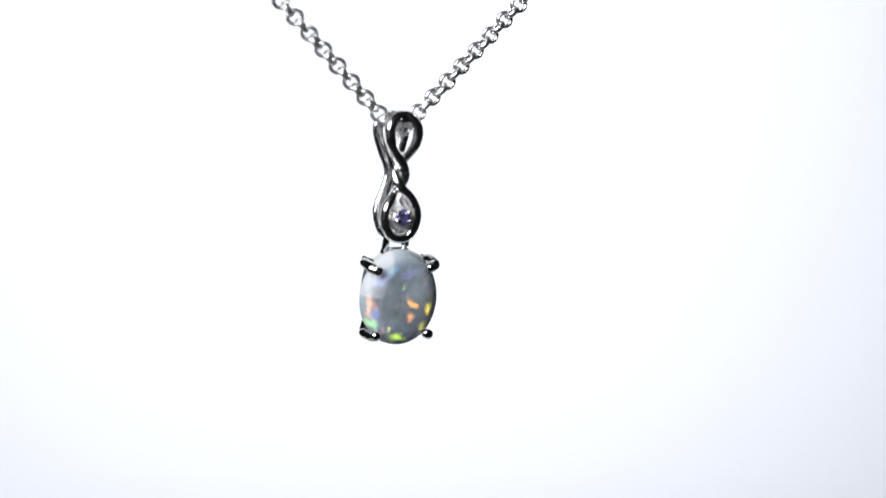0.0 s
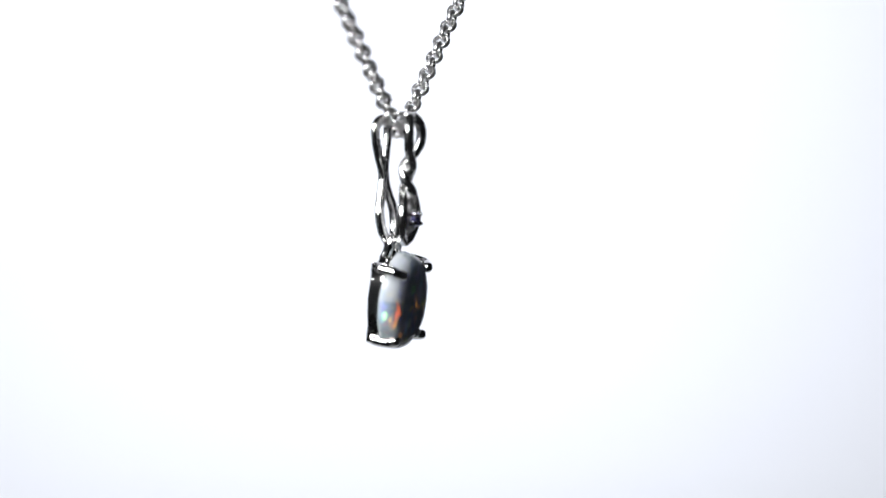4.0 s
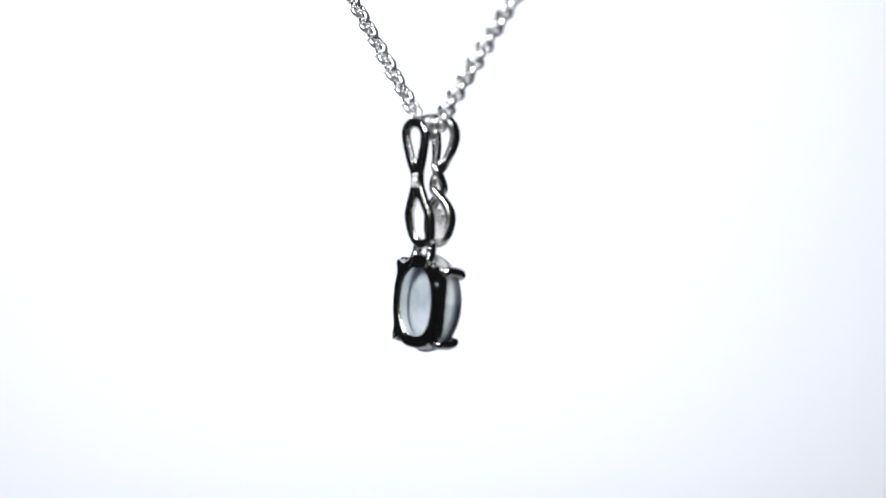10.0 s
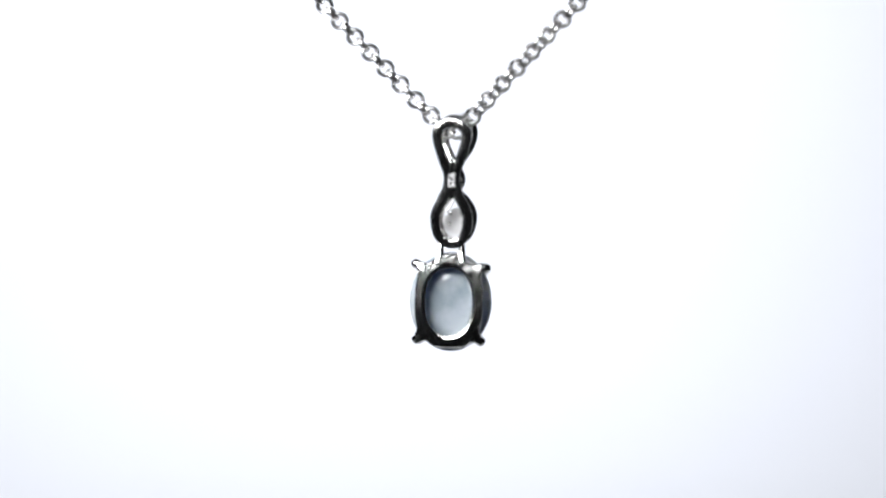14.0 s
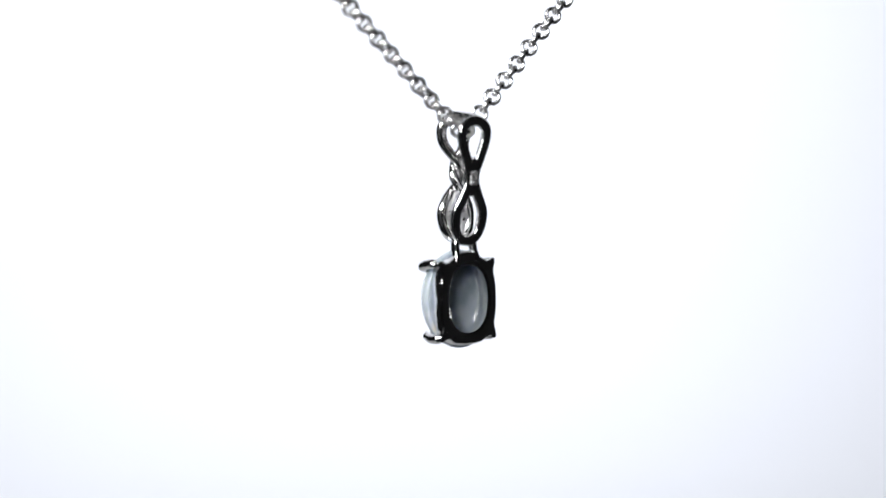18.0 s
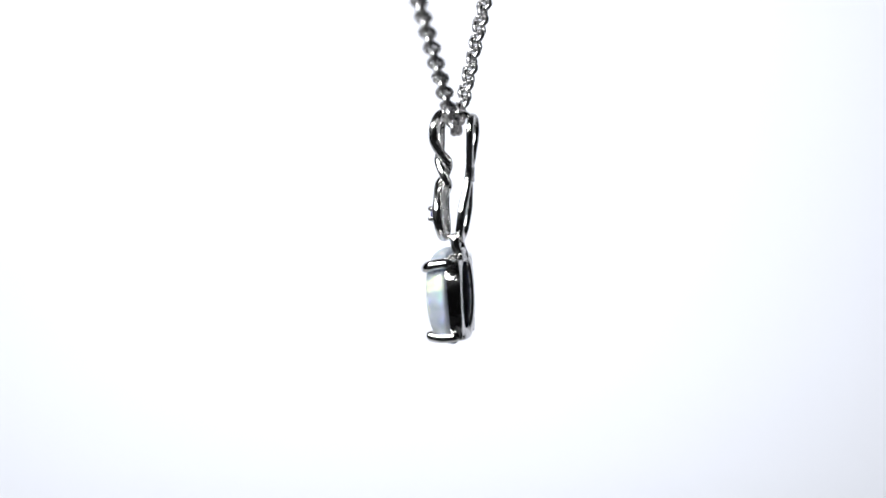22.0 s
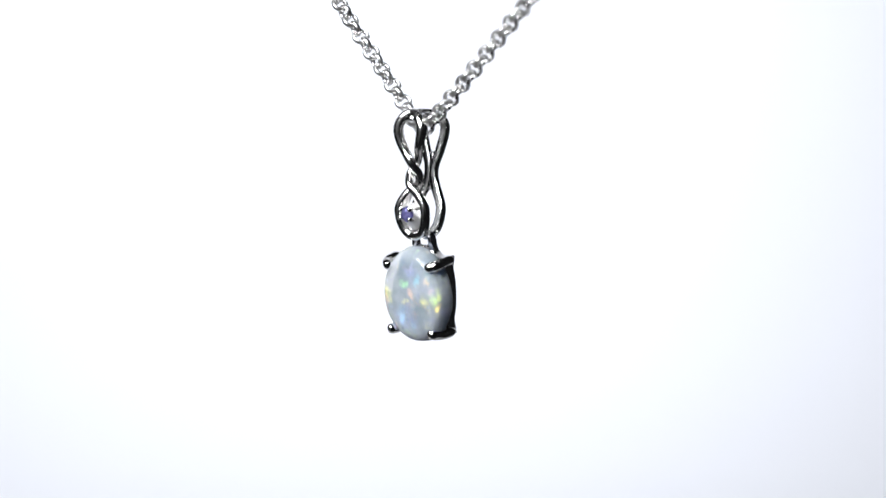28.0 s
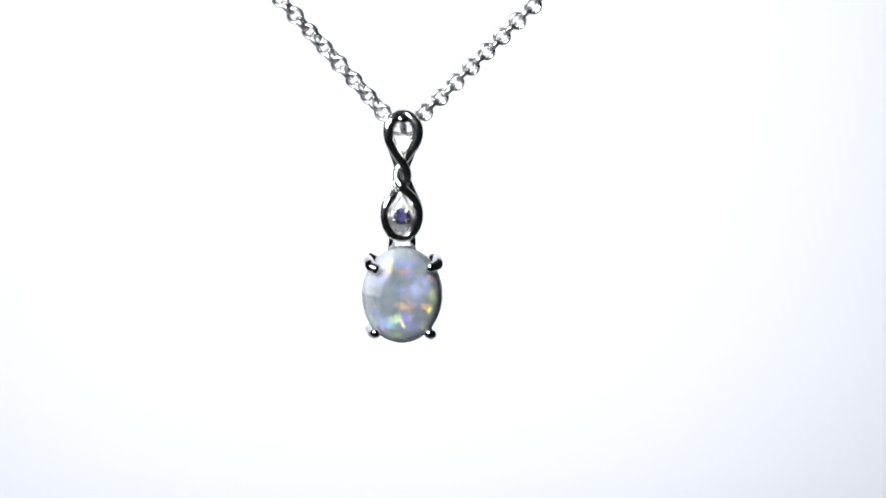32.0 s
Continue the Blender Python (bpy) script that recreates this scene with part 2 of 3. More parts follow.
def fabric(name, colour, through_light):
    m, n, l, b = material(name)
    co = n.new("ShaderNodeTexCoord")
    weave = n.new("ShaderNodeTexNoise")
    weave.inputs["Scale"].default_value = 900
    wide = n.new("ShaderNodeTexNoise")
    wide.inputs["Scale"].default_value = 5
    l.new(co.outputs["Object"], weave.inputs["Vector"])
    l.new(co.outputs["Object"], wide.inputs["Vector"])
    tone = n.new("ShaderNodeMapRange")
    tone.inputs["To Min"].default_value = 0.97
    tone.inputs["To Max"].default_value = 1.03
    l.new(wide.outputs["Fac"], tone.inputs["Value"])
    col = n.new("ShaderNodeVectorMath")
    col.operation = "SCALE"
    col.inputs[0].default_value = colour
    l.new(tone.outputs["Result"], col.inputs["Scale"])
    bump = n.new("ShaderNodeBump")
    bump.inputs["Strength"].default_value = 0.1
    bump.inputs["Distance"].default_value = 0.0003
    l.new(weave.outputs["Fac"], bump.inputs["Height"])
    l.new(bump.outputs["Normal"], b.inputs["Normal"])
    l.new(col.outputs[0], b.inputs["Base Color"])
    b.inputs["Roughness"].default_value = 0.95
    if through_light:
        thin = n.new("ShaderNodeBsdfTranslucent")
        l.new(col.outputs[0], thin.inputs["Color"])
        mix = n.new("ShaderNodeMixShader")
        mix.inputs[0].default_value = through_light
        l.new(b.outputs["BSDF"], mix.inputs[1])
        l.new(thin.outputs[0], mix.inputs[2])
        l.new(mix.outputs[0], n["Material Output"].inputs["Surface"])
    return m


WHITE_CLOTH = fabric("white_diffusing_cloth", (0.9, 0.9, 0.9), 0.5)
PALE = fabric("pale_cloth", (0.36, 0.37, 0.38), 0)
FELT = fabric("charcoal_felt", (0.008, 0.008, 0.009), 0)


# mesh helpers
def part(name, bm, mat, parent=None, label="", smooth=True):
    bmesh.ops.recalc_face_normals(bm, faces=bm.faces[:])
    for e in bm.edges:
        if len(e.link_faces) == 2 and e.calc_face_angle() > 0.6:
            e.smooth = False
    me = bpy.data.meshes.new(name)
    bm.to_mesh(me)
    bm.free()
    me.materials.append(mat)
    if smooth:
        for p in me.polygons:
            p.use_smooth = True
    ob = new(name, me)
    ob.parent = parent
    if label:
        tagged(ob, label)
    return ob


def spline(pts, steps=7):
    """Catmull-Rom through the points; tuples of any length, the first three a place."""
    p = [np.array(q, float) for q in pts]
    p = [2 * p[0] - p[1]] + p + [2 * p[-1] - p[-2]]
    out = []
    for a, b, c, d in zip(p, p[1:], p[2:], p[3:]):
        for i in range(steps):
            t = i / steps
            out.append(0.5 * (2 * b + (c - a) * t + (2 * a - 5 * b + 4 * c - d) * t * t + (3 * b - a - 3 * c + d) * t ** 3))
    out.append(p[-2])
    return out


def sweep(bm, pts, side=(0, 1, 0), sections=14, steps=7, power=2.3, cap=0.5):
    """A bar along the points (x, y, z, half width, half depth) in mm; the depth lies along side."""
    path = spline(pts, steps)
    place = [Vector(q[:3]) for q in path]
    rings = []

    def ring(c, tan, w, d):
        n = (Vector(side) - tan * tan.dot(Vector(side))).normalized()
        b = tan.cross(n)
        vs = []
        for k in range(sections):
            a = 2 * math.pi * k / sections
            ca, sa = math.cos(a), math.sin(a)
            x = math.copysign(abs(ca) ** (2 / power), ca) * w
            y = math.copysign(abs(sa) ** (2 / power), sa) * d
            vs.append(bm.verts.new((c + b * x + n * y) * MM))
        return vs

    for i, q in enumerate(path):
        tan = (place[min(i + 1, len(path) - 1)] - place[max(i - 1, 0)]).normalized()
        w, d = q[3], q[4]
        if i == 0 and cap:
            for f in (1.0, 0.75, 0.4):
                rings.append(ring(place[0] - tan * d * cap * 2 * f, tan, w * math.sqrt(max(0.02, 1 - f * f)), d * math.sqrt(max(0.02, 1 - f * f))))
        rings.append(ring(place[i], tan, w, d))
        if i == len(path) - 1 and cap:
            for f in (0.4, 0.75, 1.0):
                rings.append(ring(place[i] + tan * d * cap * 2 * f, tan, w * math.sqrt(max(0.02, 1 - f * f)), d * math.sqrt(max(0.02, 1 - f * f))))
    for a, b in zip(rings, rings[1:]):
        for k in range(sections):
            bm.faces.new((a[k], a[(k + 1) % sections], b[(k + 1) % sections], b[k]))
    bm.faces.new(rings[0])
    bm.faces.new(list(reversed(rings[-1])))
    return bm


def oval_lathe(bm, profile, sections=64, power=2.0, closed=False, corner=42):
    """Ovals (half width x, half height z, depth y, ears) in mm joined to a shell; a zero width closes it to a point. ears: how far the four corners stick out."""
    rings = []
    for a, h, y, *ear in profile:
        if a == 0:
            rings.append([bm.verts.new((0, y * MM, 0))])
            continue
        vs = []
        for k in range(sections):
            t = 2 * math.pi * k / sections
            c, s = math.cos(t), math.sin(t)
            q = 2 / (power if a > 2.6 else min(power, 2.3))  # a small opening is rounder than its rim
            v = Vector((math.copysign(abs(c) ** q, c) * a, y, math.copysign(abs(s) ** q, s) * h))
            if ear:
                off = math.degrees(math.atan2(abs(s), abs(c))) - corner
                v += Vector((v.x, 0, v.z)).normalized() * ear[0] * math.exp(-(off / 8.0) ** 2)
            vs.append(bm.verts.new(v * MM))
        rings.append(vs)
    pairs = list(zip(rings, rings[1:])) + ([(rings[-1], rings[0])] if closed else [])
    for a, b in pairs:
        for k in range(sections):
            j = (k + 1) % sections
            if len(a) == 1:
                bm.faces.new((a[0], b[j], b[k]))
            elif len(b) == 1:
                bm.faces.new((a[k], a[j], b[0]))
            else:
                bm.faces.new((a[k], a[j], b[j], b[k]))
    return bm


def box(bm, x0, x1, y0, y1, z0, z1):
    m = Matrix.Translation(((x0 + x1) / 2, (y0 + y1) / 2, (z0 + z1) / 2)) @ Matrix.Diagonal((x1 - x0, y1 - y0, z1 - z0, 1))
    bmesh.ops.create_cube(bm, size=1, matrix=m)


# the booth: unseen dark felt walls, pale cloth added as a reflector on the lamp's side, round a white cloth sweep
def booth():
    for name, b, mat in (("wall_left", (-0.64, -0.60, -0.20, 0.80, 0.70, 1.40), FELT), ("wall_right", (0.60, 0.64, -0.60, 0.80, 0.70, 1.40), FELT),
                         ("wall_front", (-0.36, 0.64, -0.64, -0.60, 0.70, 1.40), FELT), ("wall_back", (-0.64, 0.64, 0.80, 0.84, 0.70, 1.40), FELT),
                         # two unseen pale panels, added so the silver mirrors some grey from the left
                         ("reflector_left_front", (-0.64, -0.60, -0.60, -0.20, 0.70, 1.40), PALE), ("reflector_front_left", (-0.64, -0.36, -0.64, -0.60, 0.70, 1.40), PALE),
                         ("floor", (-0.64, 0.64, -0.64, 0.84, 0.66, 0.70), FELT), ("ceiling", (-0.64, 0.64, -0.64, 0.84, 1.40, 1.44), FELT)):
        bm = bmesh.new()
        box(bm, *b)
        label = "charcoal felt panel closing the photo booth" if mat is FELT else "pale cloth reflector panel, added unseen to close the booth's lamp side"
        tagged(part(name, bm, mat, smooth=False), label, "wall", kind="structure")
    bm = bmesh.new()
    line = [(0.0, 0.78), (0.14, 0.78)]
    for i in range(1, 13):
        a = math.pi / 2 * i / 12
        line.append((0.14 + 0.16 * math.sin(a), 0.94 - 0.16 * math.cos(a)))
    line.append((0.30, 1.34))
    rows = [[bm.verts.new((x, y, z)) for x in (-0.28, 0.20)] for y, z in line]
    for a, b in zip(rows, rows[1:]):
        bm.faces.new((a[0], a[1], b[1], b[0]))
    tagged(part("backdrop", bm, WHITE_CLOTH), "plain white backlit cloth sweep of a photo booth", "backdrop", kind="structure")


booth()


# the chain: round links, every second one turned by a quarter
def chain_line():
    left = [Vector((-4.42 - 0.910 * (z - 13), 1.548 - 0.072 * (z - 13), z)) for z in np.linspace(32, 13.6, 20)]
    right = [Vector((-0.60 + 1.000 * (z - 13), 1.847 + 0.061 * (z - 13), z)) for z in np.linspace(13.6, 32, 20)]
    low = [Vector((-4.15, 1.50, 12.65)), Vector((-3.40, 1.55, 11.80)), Vector((-2.6, 1.60, 11.52)), Vector((-1.85, 1.70, 11.80)), Vector((-1.05, 1.80, 12.65))]
    return [Vector(q) for q in spline([tuple(v) for v in left + low + right], 6)]


def necklace():
    thing = new("necklace_chain")
    tagged(thing, "fine polished silver rolo chain of round links", "chain")
    bm = bmesh.new()
    rings = []
    for i in range(16):
        a = 2 * math.pi * i / 16
        vs = []
        for k in range(12):
            b = 2 * math.pi * k / 12
            cb, sb = math.cos(b), math.sin(b)
            r = 0.67 + 0.19 * cb
            vs.append(bm.verts.new((r * math.cos(a) * MM, r * math.sin(a) * MM, 0.25 * sb * MM)))
        rings.append(vs)
    for i in range(16):
        a, b = rings[i], rings[(i + 1) % 16]
        for k in range(12):
            bm.faces.new((a[k], b[k], b[(k + 1) % 12], a[(k + 1) % 12]))
    first = part("link", bm, LINK_SILVER, thing)
    line = chain_line()
    rnd = random.Random(4)
    gone, want, count = 0.0, 0.3, 0
    for a, b in zip(line, line[1:]):
        step = (b - a).length
        while want <= gone + step:
            at = a.lerp(b, (want - gone) / step)
            tan = (b - a).normalized()
            n = (Vector((0, 1, 0)) - tan * tan.y).normalized()
            m = Matrix((tan, n.cross(tan), n)).transposed().to_4x4()
            roll = (90 if count % 2 else 0) + (110 if at.x < -2.6 else 5) + rnd.uniform(-11, 11)
            ob = first if count == 0 else new("link", first.data)
            ob.parent = thing
            ob.matrix_basis = Matrix.Translation(at * MM) @ m.inverted().transposed() @ Matrix.Rotation(radians(roll), 4, "X")
            want += 1.015
            count += 1
        gone += step
    return thing


def hanger():
    thing = new("chain_hanger")
    tagged(thing, "thin steel hanger bar holding both chain ends", "hanger")
    bm = bmesh.new()
    sweep(bm, [(-24, 0.1, 33.2, 0.8, 0.8), (-2, 1.5, 33.2, 0.8, 0.8), (21, 3.0, 33.2, 0.8, 0.8)])
    part("rod", bm, BRUSHED, thing)
    bm = bmesh.new()
    sweep(bm, [(0, 1.6, 33.4, 1.2, 1.2), (0, 1.6, 200, 1.2, 1.2), (0, 1.6, 399, 1.2, 1.2)], steps=2)
    part("stem", bm, BRUSHED, thing)
    return thing


# the pendant
def bail(thing):
    # two strands that cross twice and close to a drop
    def strand(s):
        f = -s  # which strand lies in front at the first crossing
        return [(0.03 - 0.18 + 1.04 * w * s, 0.1 + y + q * f, z, a, d) for w, y, q, z, a, d in (
            (-0.38, -1.36, 0, 12.84, 0.40, 0.40), (0.25, -1.36, 0, 12.90, 0.46, 0.42), (0.82, -1.55, 0, 12.55, 0.48, 0.45), (1.24, -1.70, 0, 11.9, 0.49, 0.46), (1.33, -1.76, 0, 11.15, 0.49, 0.46), (1.10, -1.68, 0, 10.2, 0.47, 0.45),
            (0.60, -1.40, -0.18, 9.25, 0.44, 0.42), (-0.02, -1.08, -0.46, 8.3, 0.43, 0.40), (-0.47, -0.95, 0, 7.2, 0.41, 0.40), (-0.10, -1.05, 0.46, 6.2, 0.43, 0.40), (0.80, -1.2, 0.18, 5.25, 0.44, 0.42),
            (1.40, -1.25, 0, 4.2, 0.45, 0.48), (1.50, -1.22, 0, 3.3, 0.45, 0.48), (1.30, -1.05, 0, 2.35, 0.45, 0.48), (0.90, -0.92, 0, 1.66, 0.45, 0.46), (0.36, -0.86, 0, 1.35, 0.45, 0.46), (-0.1, -0.85, 0, 1.32, 0.44, 0.46), (-0.4, -0.87, 0, 1.38, 0.40, 0.42))]
    bm = bmesh.new()
    sweep(bm, strand(-1)[:-2] + strand(1)[:-2][::-1], power=2.3)
    part("bail_front", bm, SOFT_SILVER, thing, "twisted polished silver front loop")
    # pierced back plate, a little aside of the front
    b = -0.06
    bm = bmesh.new()
    half = ((-0.3, 1.72, 12.52, 0.32), (0.25, 1.72, 12.58, 0.32), (0.88, 1.78, 12.30, 0.32), (1.30, 1.82, 11.75, 0.32), (1.28, 1.80, 10.8, 0.32), (0.76, 1.70, 9.1, 0.32), (0.33, 1.58, 7.9, 0.32), (0.31, 1.50, 6.8, 0.32),
            (0.76, 1.42, 5.6, 0.34), (1.42, 1.25, 4.2, 0.36), (1.48, 1.12, 3.2, 0.36), (1.26, 0.98, 2.2, 0.36), (0.85, 0.88, 1.60, 0.36), (0.34, 0.85, 1.33, 0.36))
    sweep(bm, [(b - w, y, z, 0.48, d) for w, y, z, d in half] + [(b + w, y, z, 0.48, d) for w, y, z, d in half[::-1]], power=3.2, sections=20)
    sweep(bm, [(b, 1.72, 9.0, 0.25, 0.24), (b, 1.62, 8.2, 0.55, 0.30), (b, 1.54, 7.2, 0.56, 0.30), (b, 1.48, 6.3, 0.52, 0.30), (b, 1.44, 5.7, 0.25, 0.24)], power=3.2)
    plate = part("bail_back", bm, PLATE, thing, "silver figure-eight back plate")
    # arch over the chain
    bm = bmesh.new()
    sweep(bm, [(-0.13, -1.58, 12.45, 0.55, 0.30), (-0.13, -1.20, 12.98, 0.62, 0.30), (-0.12, -0.45, 13.14, 0.72, 0.28), (-0.08, 0.6, 13.08, 0.78, 0.28), (b, 1.40, 12.82, 0.72, 0.30), (b, 1.74, 12.35, 0.60, 0.26)],
          side=(0, 0.3, 1), power=2.6)
    part("bail_arch", bm, SILVER, thing)
    # stamped waist
    text = bpy.data.curves.new("stamp", "FONT")
    text.body, text.size, text.extrude, text.align_x, text.align_y = "925", 0.92 * MM, 0.05 * MM, "CENTER", "CENTER"
    text.bevel_depth = 0.04 * MM
    tmp = bpy.data.objects.new("stamp", text)
    me = bpy.data.meshes.new_from_object(tmp)
    bpy.data.objects.remove(tmp)
    me.materials.append(BRIGHT)
    ob = new("hallmark", me)
    ob.parent = plate
    ob.matrix_basis = Matrix.Translation((b * MM, 1.87 * MM, 7.25 * MM)) @ pose(0, 0, 0, 90, 90, 180)


def accent(thing):
    x0, y0, z0 = -0.22, -1.72, 3.42
    bm = bmesh.new()
    # bright-cut plate that fills the drop, with a cup for the stone
    edge = []
    for k in range(40):
        a = 2 * math.pi * k / 40
        r = 1.22 + 0.10 * math.cos(4 * a)
        edge.append((-0.14 + r * math.cos(a) * (1 if math.sin(a) < 0 else 1 - 0.25 * math.sin(a)), 3.15 + r * math.sin(a)))
    rings = []
    for k, (f, y) in enumerate(((1.0, -0.80), (1.0, -1.05), (0.86, -1.18), (0.0, -1.10))):
        if f:
            rings.append([bm.verts.new(((x0 + (x - x0) * f) * MM, (y + (0.05 if (q // 2 + k) % 2 else -0.03)) * MM, (z0 + (z - z0) * f) * MM)) for q, (x, z) in enumerate(edge)])
    cup = [[bm.verts.new(((x0 + r * math.cos(2 * math.pi * k / 40)) * MM, y * MM, (z0 + r * math.sin(2 * math.pi * k / 40)) * MM)) for k in range(40)] for r, y in ((0.92, -1.66), (0.80, -1.74), (0.72, -1.35))]
    chain_of = rings + cup
    for a, b in zip(chain_of, chain_of[1:]):
        for k in range(40):
            bm.faces.new((a[k], a[(k + 1) % 40], b[(k + 1) % 40], b[k]))
    bm.faces.new(chain_of[-1])
    bm.faces.new(chain_of[0])
    sweep(bm, [(-1.08, -1.0, 4.1, 0.15, 0.2), (-0.68, -1.08, 4.6, 0.15, 0.2), (-0.25, -1.12, 5.45, 0.13, 0.2)])
    sweep(bm, [(0.72, -1.0, 4.1, 0.15, 0.2), (0.32, -1.08, 4.6, 0.15, 0.2), (-0.05, -1.12, 5.45, 0.13, 0.2)])
    mesh = part("seat_plate", bm, BRIGHT, thing, "bright-cut silver plate round the small stone")
    for a in (45, 138, 205, 322):
        bm = bmesh.new()
        px, pz = x0 + 0.74 * math.cos(radians(a)), z0 + 0.74 * math.sin(radians(a))
        sweep(bm, [(px, -0.9, pz, 0.23, 0.23), (px, -1.9, pz, 0.23, 0.23), (px - 0.04 * math.cos(radians(a)), -2.08, pz - 0.04 * math.sin(radians(a)), 0.24, 0.24)], side=(0, 0, 1), sections=10, steps=3)
        part("bead_prong", bm, SILVER, mesh)
    # brilliant-cut stone
    bm = bmesh.new()
    levels = ((0.0, 0.30, 0), (0.72, 0.0, 0.5), (0.77, -0.06, 0), (0.64, -0.22, 0.5), (0.44, -0.34, 0))
    rings = []
    for r, y, turn in levels:
        if r == 0:
            rings.append([bm.verts.new((x0 * MM, (y0 + 0.35) * MM, z0 * MM))])
        else:
            rings.append([bm.verts.new(((x0 + r * math.cos((k + turn) * math.pi / 4)) * MM, (y0 + y) * MM, (z0 + r * math.sin((k + turn) * math.pi / 4)) * MM)) for k in range(8)])
    for k in range(8):
        bm.faces.new((rings[0][0], rings[1][k], rings[1][(k + 1) % 8]))
    for q in (1, 2, 3):
        a, b = rings[q], rings[q + 1]
        early = levels[q][2] == 0
        for k in range(8):
            j = (k + 1) % 8
            if early:
                bm.faces.new((a[k], a[j], b[k]))
                bm.faces.new((b[k], a[j], b[j]))
            else:
                bm.faces.new((a[k], b[j], b[k]))
                bm.faces.new((a[k], a[j], b[j]))
    bm.faces.new(rings[-1])
    part("accent_stone", bm, GEM, thing, "tiny faceted violet-blue stone", smooth=False)


def setting(thing):
    lean = Matrix.Translation((0.05 * MM, -0.05 * MM, -4.25 * MM)) @ pose(0, 0, 0, 5.8, 0, 0)

    def put(ob):
        ob.matrix_basis = lean
        return ob

    bm = bmesh.new()
    oval_lathe(bm, [(2.17, 3.14, 1.45, 0.0), (2.19, 3.16, 1.50, 0.0), (2.24, 3.20, 1.525, 0.0), (2.36, 3.33, 1.575, 0.0), (2.43, 3.40, 1.605, 0.0), (2.46, 3.43, 1.61, 0.0), (2.52, 3.48, 1.61, 0.02), (2.75, 3.62, 1.61, 0.12), (3.06, 3.88, 1.60, 0.80), (3.16, 3.97, 1.50, 0.88), (3.20, 4.03, 1.1, 0.7), (3.21, 4.05, 0.60, 0.3), (3.22, 4.06, 0.20, 0.15), (3.23, 4.07, 0.08, 0.1),
                    (3.21, 4.06, 0.00, 0.1), (3.12, 3.96, 0.02, 0.0), (2.85, 3.65, 0.18, 0.0), (2.26, 3.20, 0.42, 0.0), (2.20, 3.17, 1.1, 0.0)], sections=96, power=2.85, closed=True)
    for v in bm.verts:  # the back is a little domed
        rise = v.co.z / MM - 2.2
        v.co.y -= ((0.009 if rise < 0 else 0.02) * rise ** 2 - 0.13) * MM * max(0.0, min(1.0, v.co.y / (1.4 * MM)))
    for v in bm.verts:  # a low crown carries the hinge
        x, y, z = v.co / MM
        v.co.z += 0.5 * MM * math.exp(-(x / 1.3) ** 4) * max(0.0, min(1.0, (z - 3.35) / 0.5)) * max(0.0, min(1.0, (y - 0.6) / 0.5))
        v.co.z -= 0.27 * MM * max(0.0, min(1.0, (-z - 3.25) / 0.6))  # the rim is deeper below
    for v in bm.verts:  # its front edge follows the stone
        v.co.y += 0.32 * MM * max(0.0, 1 - v.co.y / (1.0 * MM))
    basket = put(part("basket", bm, WALL, thing, "cast silver oval basket with an open back"))
    basket.data.materials.append(BRUSHED)
    for p in basket.data.polygons:  # the flat back keeps its cast grain
        p.material_index = 1 if p.normal.y > 0.8 else 0
    bm = bmesh.new()
    cut = ((0, 0.22), (0.4, 0.21), (0.53, 0.16), (0.60, 0.02), (0.88, -0.01), (0.97, -0.05), (0.995, -0.18), (1, -0.32), (0.985, -0.62), (0.95, -1.02), (0.885, -1.33), (0.785, -1.50), (0.64, -1.60), (0.45, -1.65), (0.22, -1.67), (0, -1.685))
    oval_lathe(bm, [(3.83 * r, 4.62 * r, y) for r, y in cut])
    for v in bm.verts:  # the dome is highest a little below the middle
        h = max(0.0, -v.co.y / (1.71 * MM)) ** 1.5
        v.co.y -= 0.24 * MM * h * math.exp(-((v.co.x / MM - 2.6) / 1.3) ** 2)  # and fuller on one flank
        v.co += Vector((0, 0.36 * MM * (1 - h), -0.1 * h * MM))
    put(part("opal", bm, OPAL, thing, "milky grey-blue opal cabochon with coloured fire"))
    for sx, sz, bx, tx, inward, low, drop, dy, cap in ((-1, 1, 3.22, 2.5, 0.1, 0.26, 0.3, 0.12, 0.25), (1, 1, 3.25, 2.56, 0.0, 0.05, 0.27, 0.05, 0.45), (-1, -1, 2.95, 2.45, 0.25, 0.0, 0.0, 0.2, 0.35), (1, -1, 3.0, 2.55, 0.15, 0.0, 0.0, 0.0, 0.45)):
        bm = bmesh.new()
        line = ((bx - 0.05, 0.98, 3.44, 0.34), (bx + 0.02, 0.7, 3.53, 0.46), (bx + 0.04 - 0.6 * inward, 0.1, 3.57, 0.49), (bx + 0.02 - inward, -0.6, 3.57, 0.49),
                (bx - 0.10 - inward, -1.15 + dy, 3.49, 0.49), (tx + 0.12, -1.49 + dy, 3.40, 0.49), (tx - 0.04, -1.60 + dy, 3.34, 0.47))
        sweep(bm, [(sx * x, y, sz * z - low - drop * min(1, (1.0 - y) / 2.4), r, r) for x, y, z, r in line], side=(sx * 0.5, 0.3, -sz * 0.6), sections=14, cap=cap)
        put(part("prong", bm, SILVER, thing))
    # hinge between bail and basket
    bm = bmesh.new()
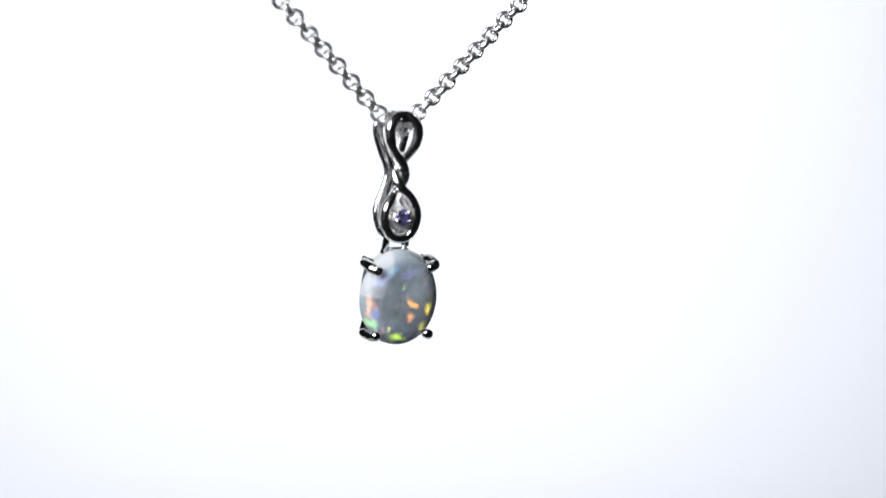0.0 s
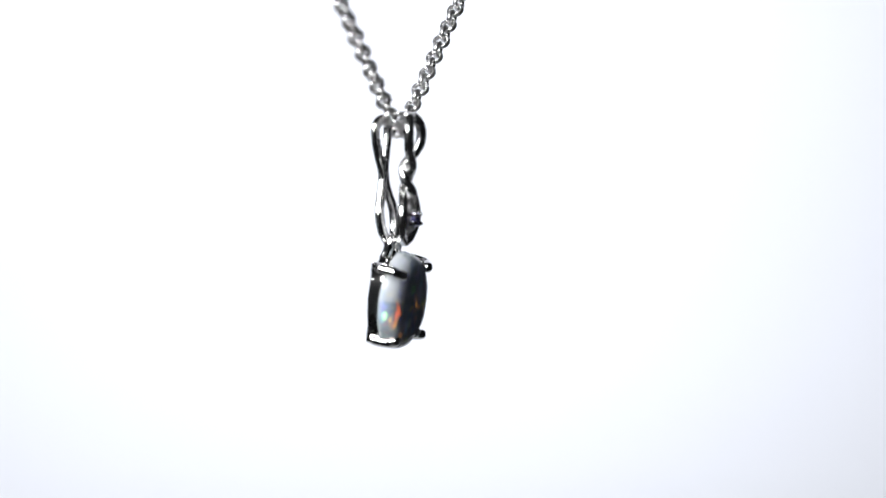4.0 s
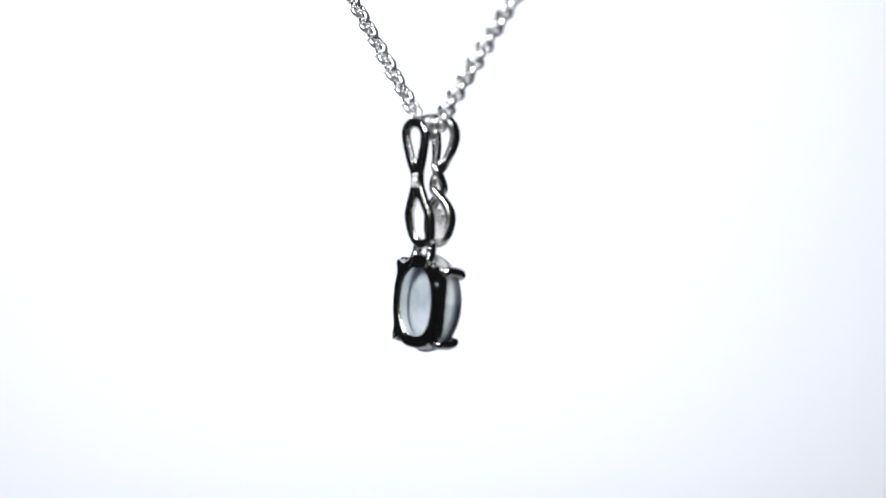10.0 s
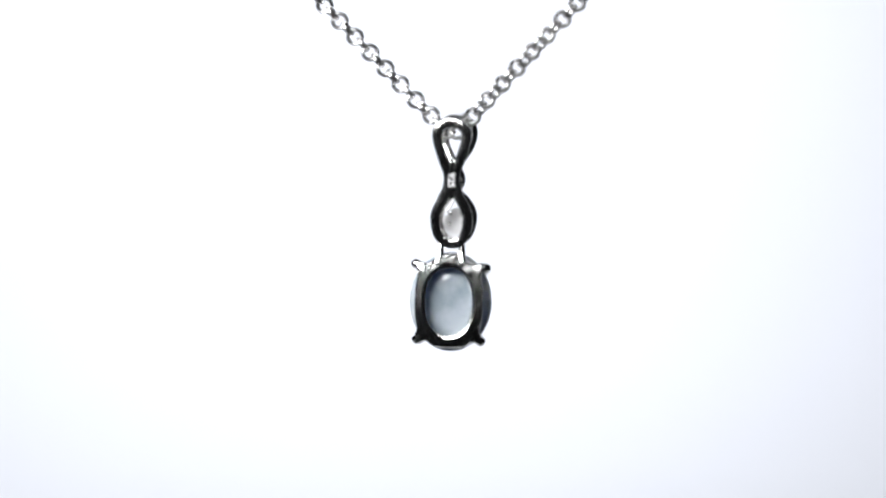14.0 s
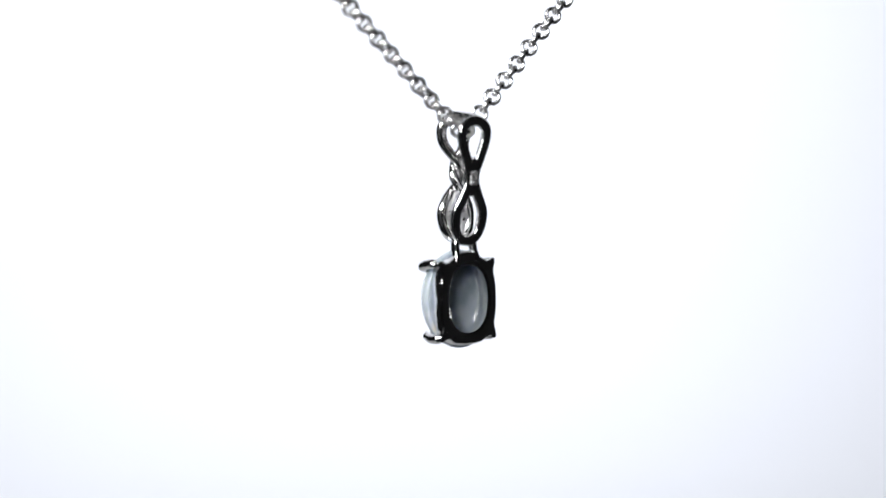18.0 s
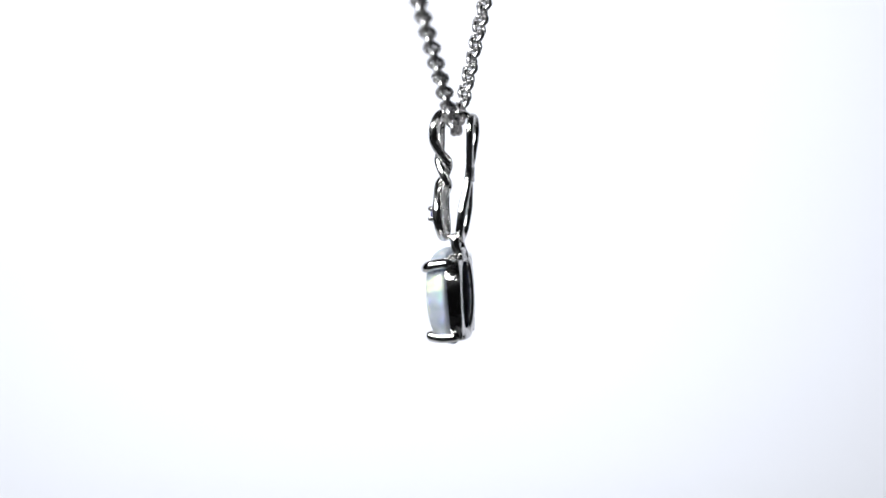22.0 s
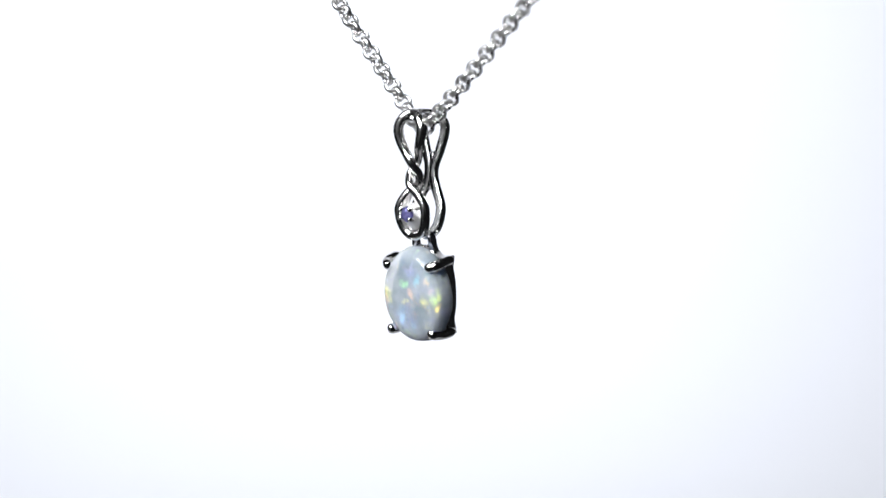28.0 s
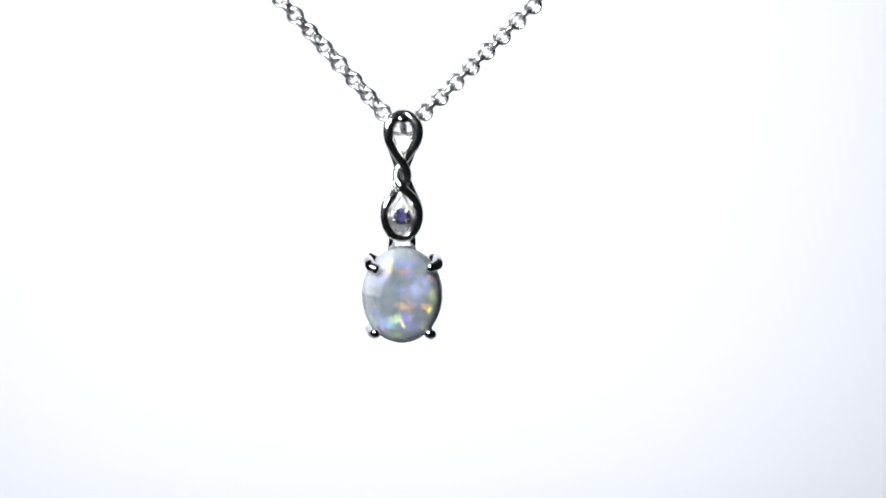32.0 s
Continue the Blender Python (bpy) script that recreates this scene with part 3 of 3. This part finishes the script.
    sweep(bm, [(0, -0.85, 1.35, 0.34, 0.34), (0, 0.0, 1.30, 0.34, 0.34), (0, 0.85, 1.35, 0.34, 0.34)], side=(0, 0, 1), steps=4)
    part("hinge_bar", bm, SILVER, thing)
    bm = bmesh.new()
    for q in (-1, 1):
        sweep(bm, [(1.16 * q, 1.0, -0.62, 0.34, 0.38), (1.06 * q, 0.84, -0.15, 0.32, 0.42), (1.0 * q, 0.62, 0.35, 0.31, 0.42), (0.98 * q, 0.50, 0.95, 0.30, 0.42), (0.88 * q, 0.42, 1.4, 0.28, 0.36)], steps=5, power=3.6)
    sweep(bm, [(-0.9, 0.3, 1.30, 0.22, 0.24), (0, 0.3, 1.36, 0.22, 0.24), (0.9, 0.3, 1.30, 0.22, 0.24)], steps=4)
    sweep(bm, [(-1.0, 0.72, 0.22, 0.26, 0.16), (0, 0.74, -0.24, 0.30, 0.16), (1.0, 0.72, 0.22, 0.26, 0.16)], steps=5)
    part("hinge_loop", bm, WALL, thing)


def pendant():
    thing = new("pendant")
    tagged(thing, "silver pendant with oval opal and violet accent, hanging from chain", "pendant")
    bail(thing)
    accent(thing)
    setting(thing)
    return thing


chain_thing = necklace()
hanger_thing = hanger()
pendant_thing = pendant()


def motions():
    times = [0.5 * i for i in range(65)]

    def spin(t, swing, lean):
        a = START + SPEED * t
        turned = radians(a + 6.5)
        sway = -swing * MM * (2 - 0.64 * (1 - math.sin(turned))) * math.sin(turned) ** 2  # a slight swing at each quarter turn
        return Matrix.Translation(AXIS + Vector((sway, 0, 0))) @ pose(0, 0, 0, 0, lean, 0) @ pose(0, 0, 0, 0, 0, a)

    turn = {t: spin(t, 0.165, 0.55) for t in times}
    still = {t: spin(t, 0.0, 0.0) for t in times}
    hang = pose(-2.6 * MM, 1.5 * MM, 0, 0, 0, 6.5)
    walk(chain_thing, [(t, still[t]) for t in times])
    walk(hanger_thing, [(t, still[t]) for t in times])
    walk(pendant_thing, [(t, turn[t] @ hang) for t in times])


motions()
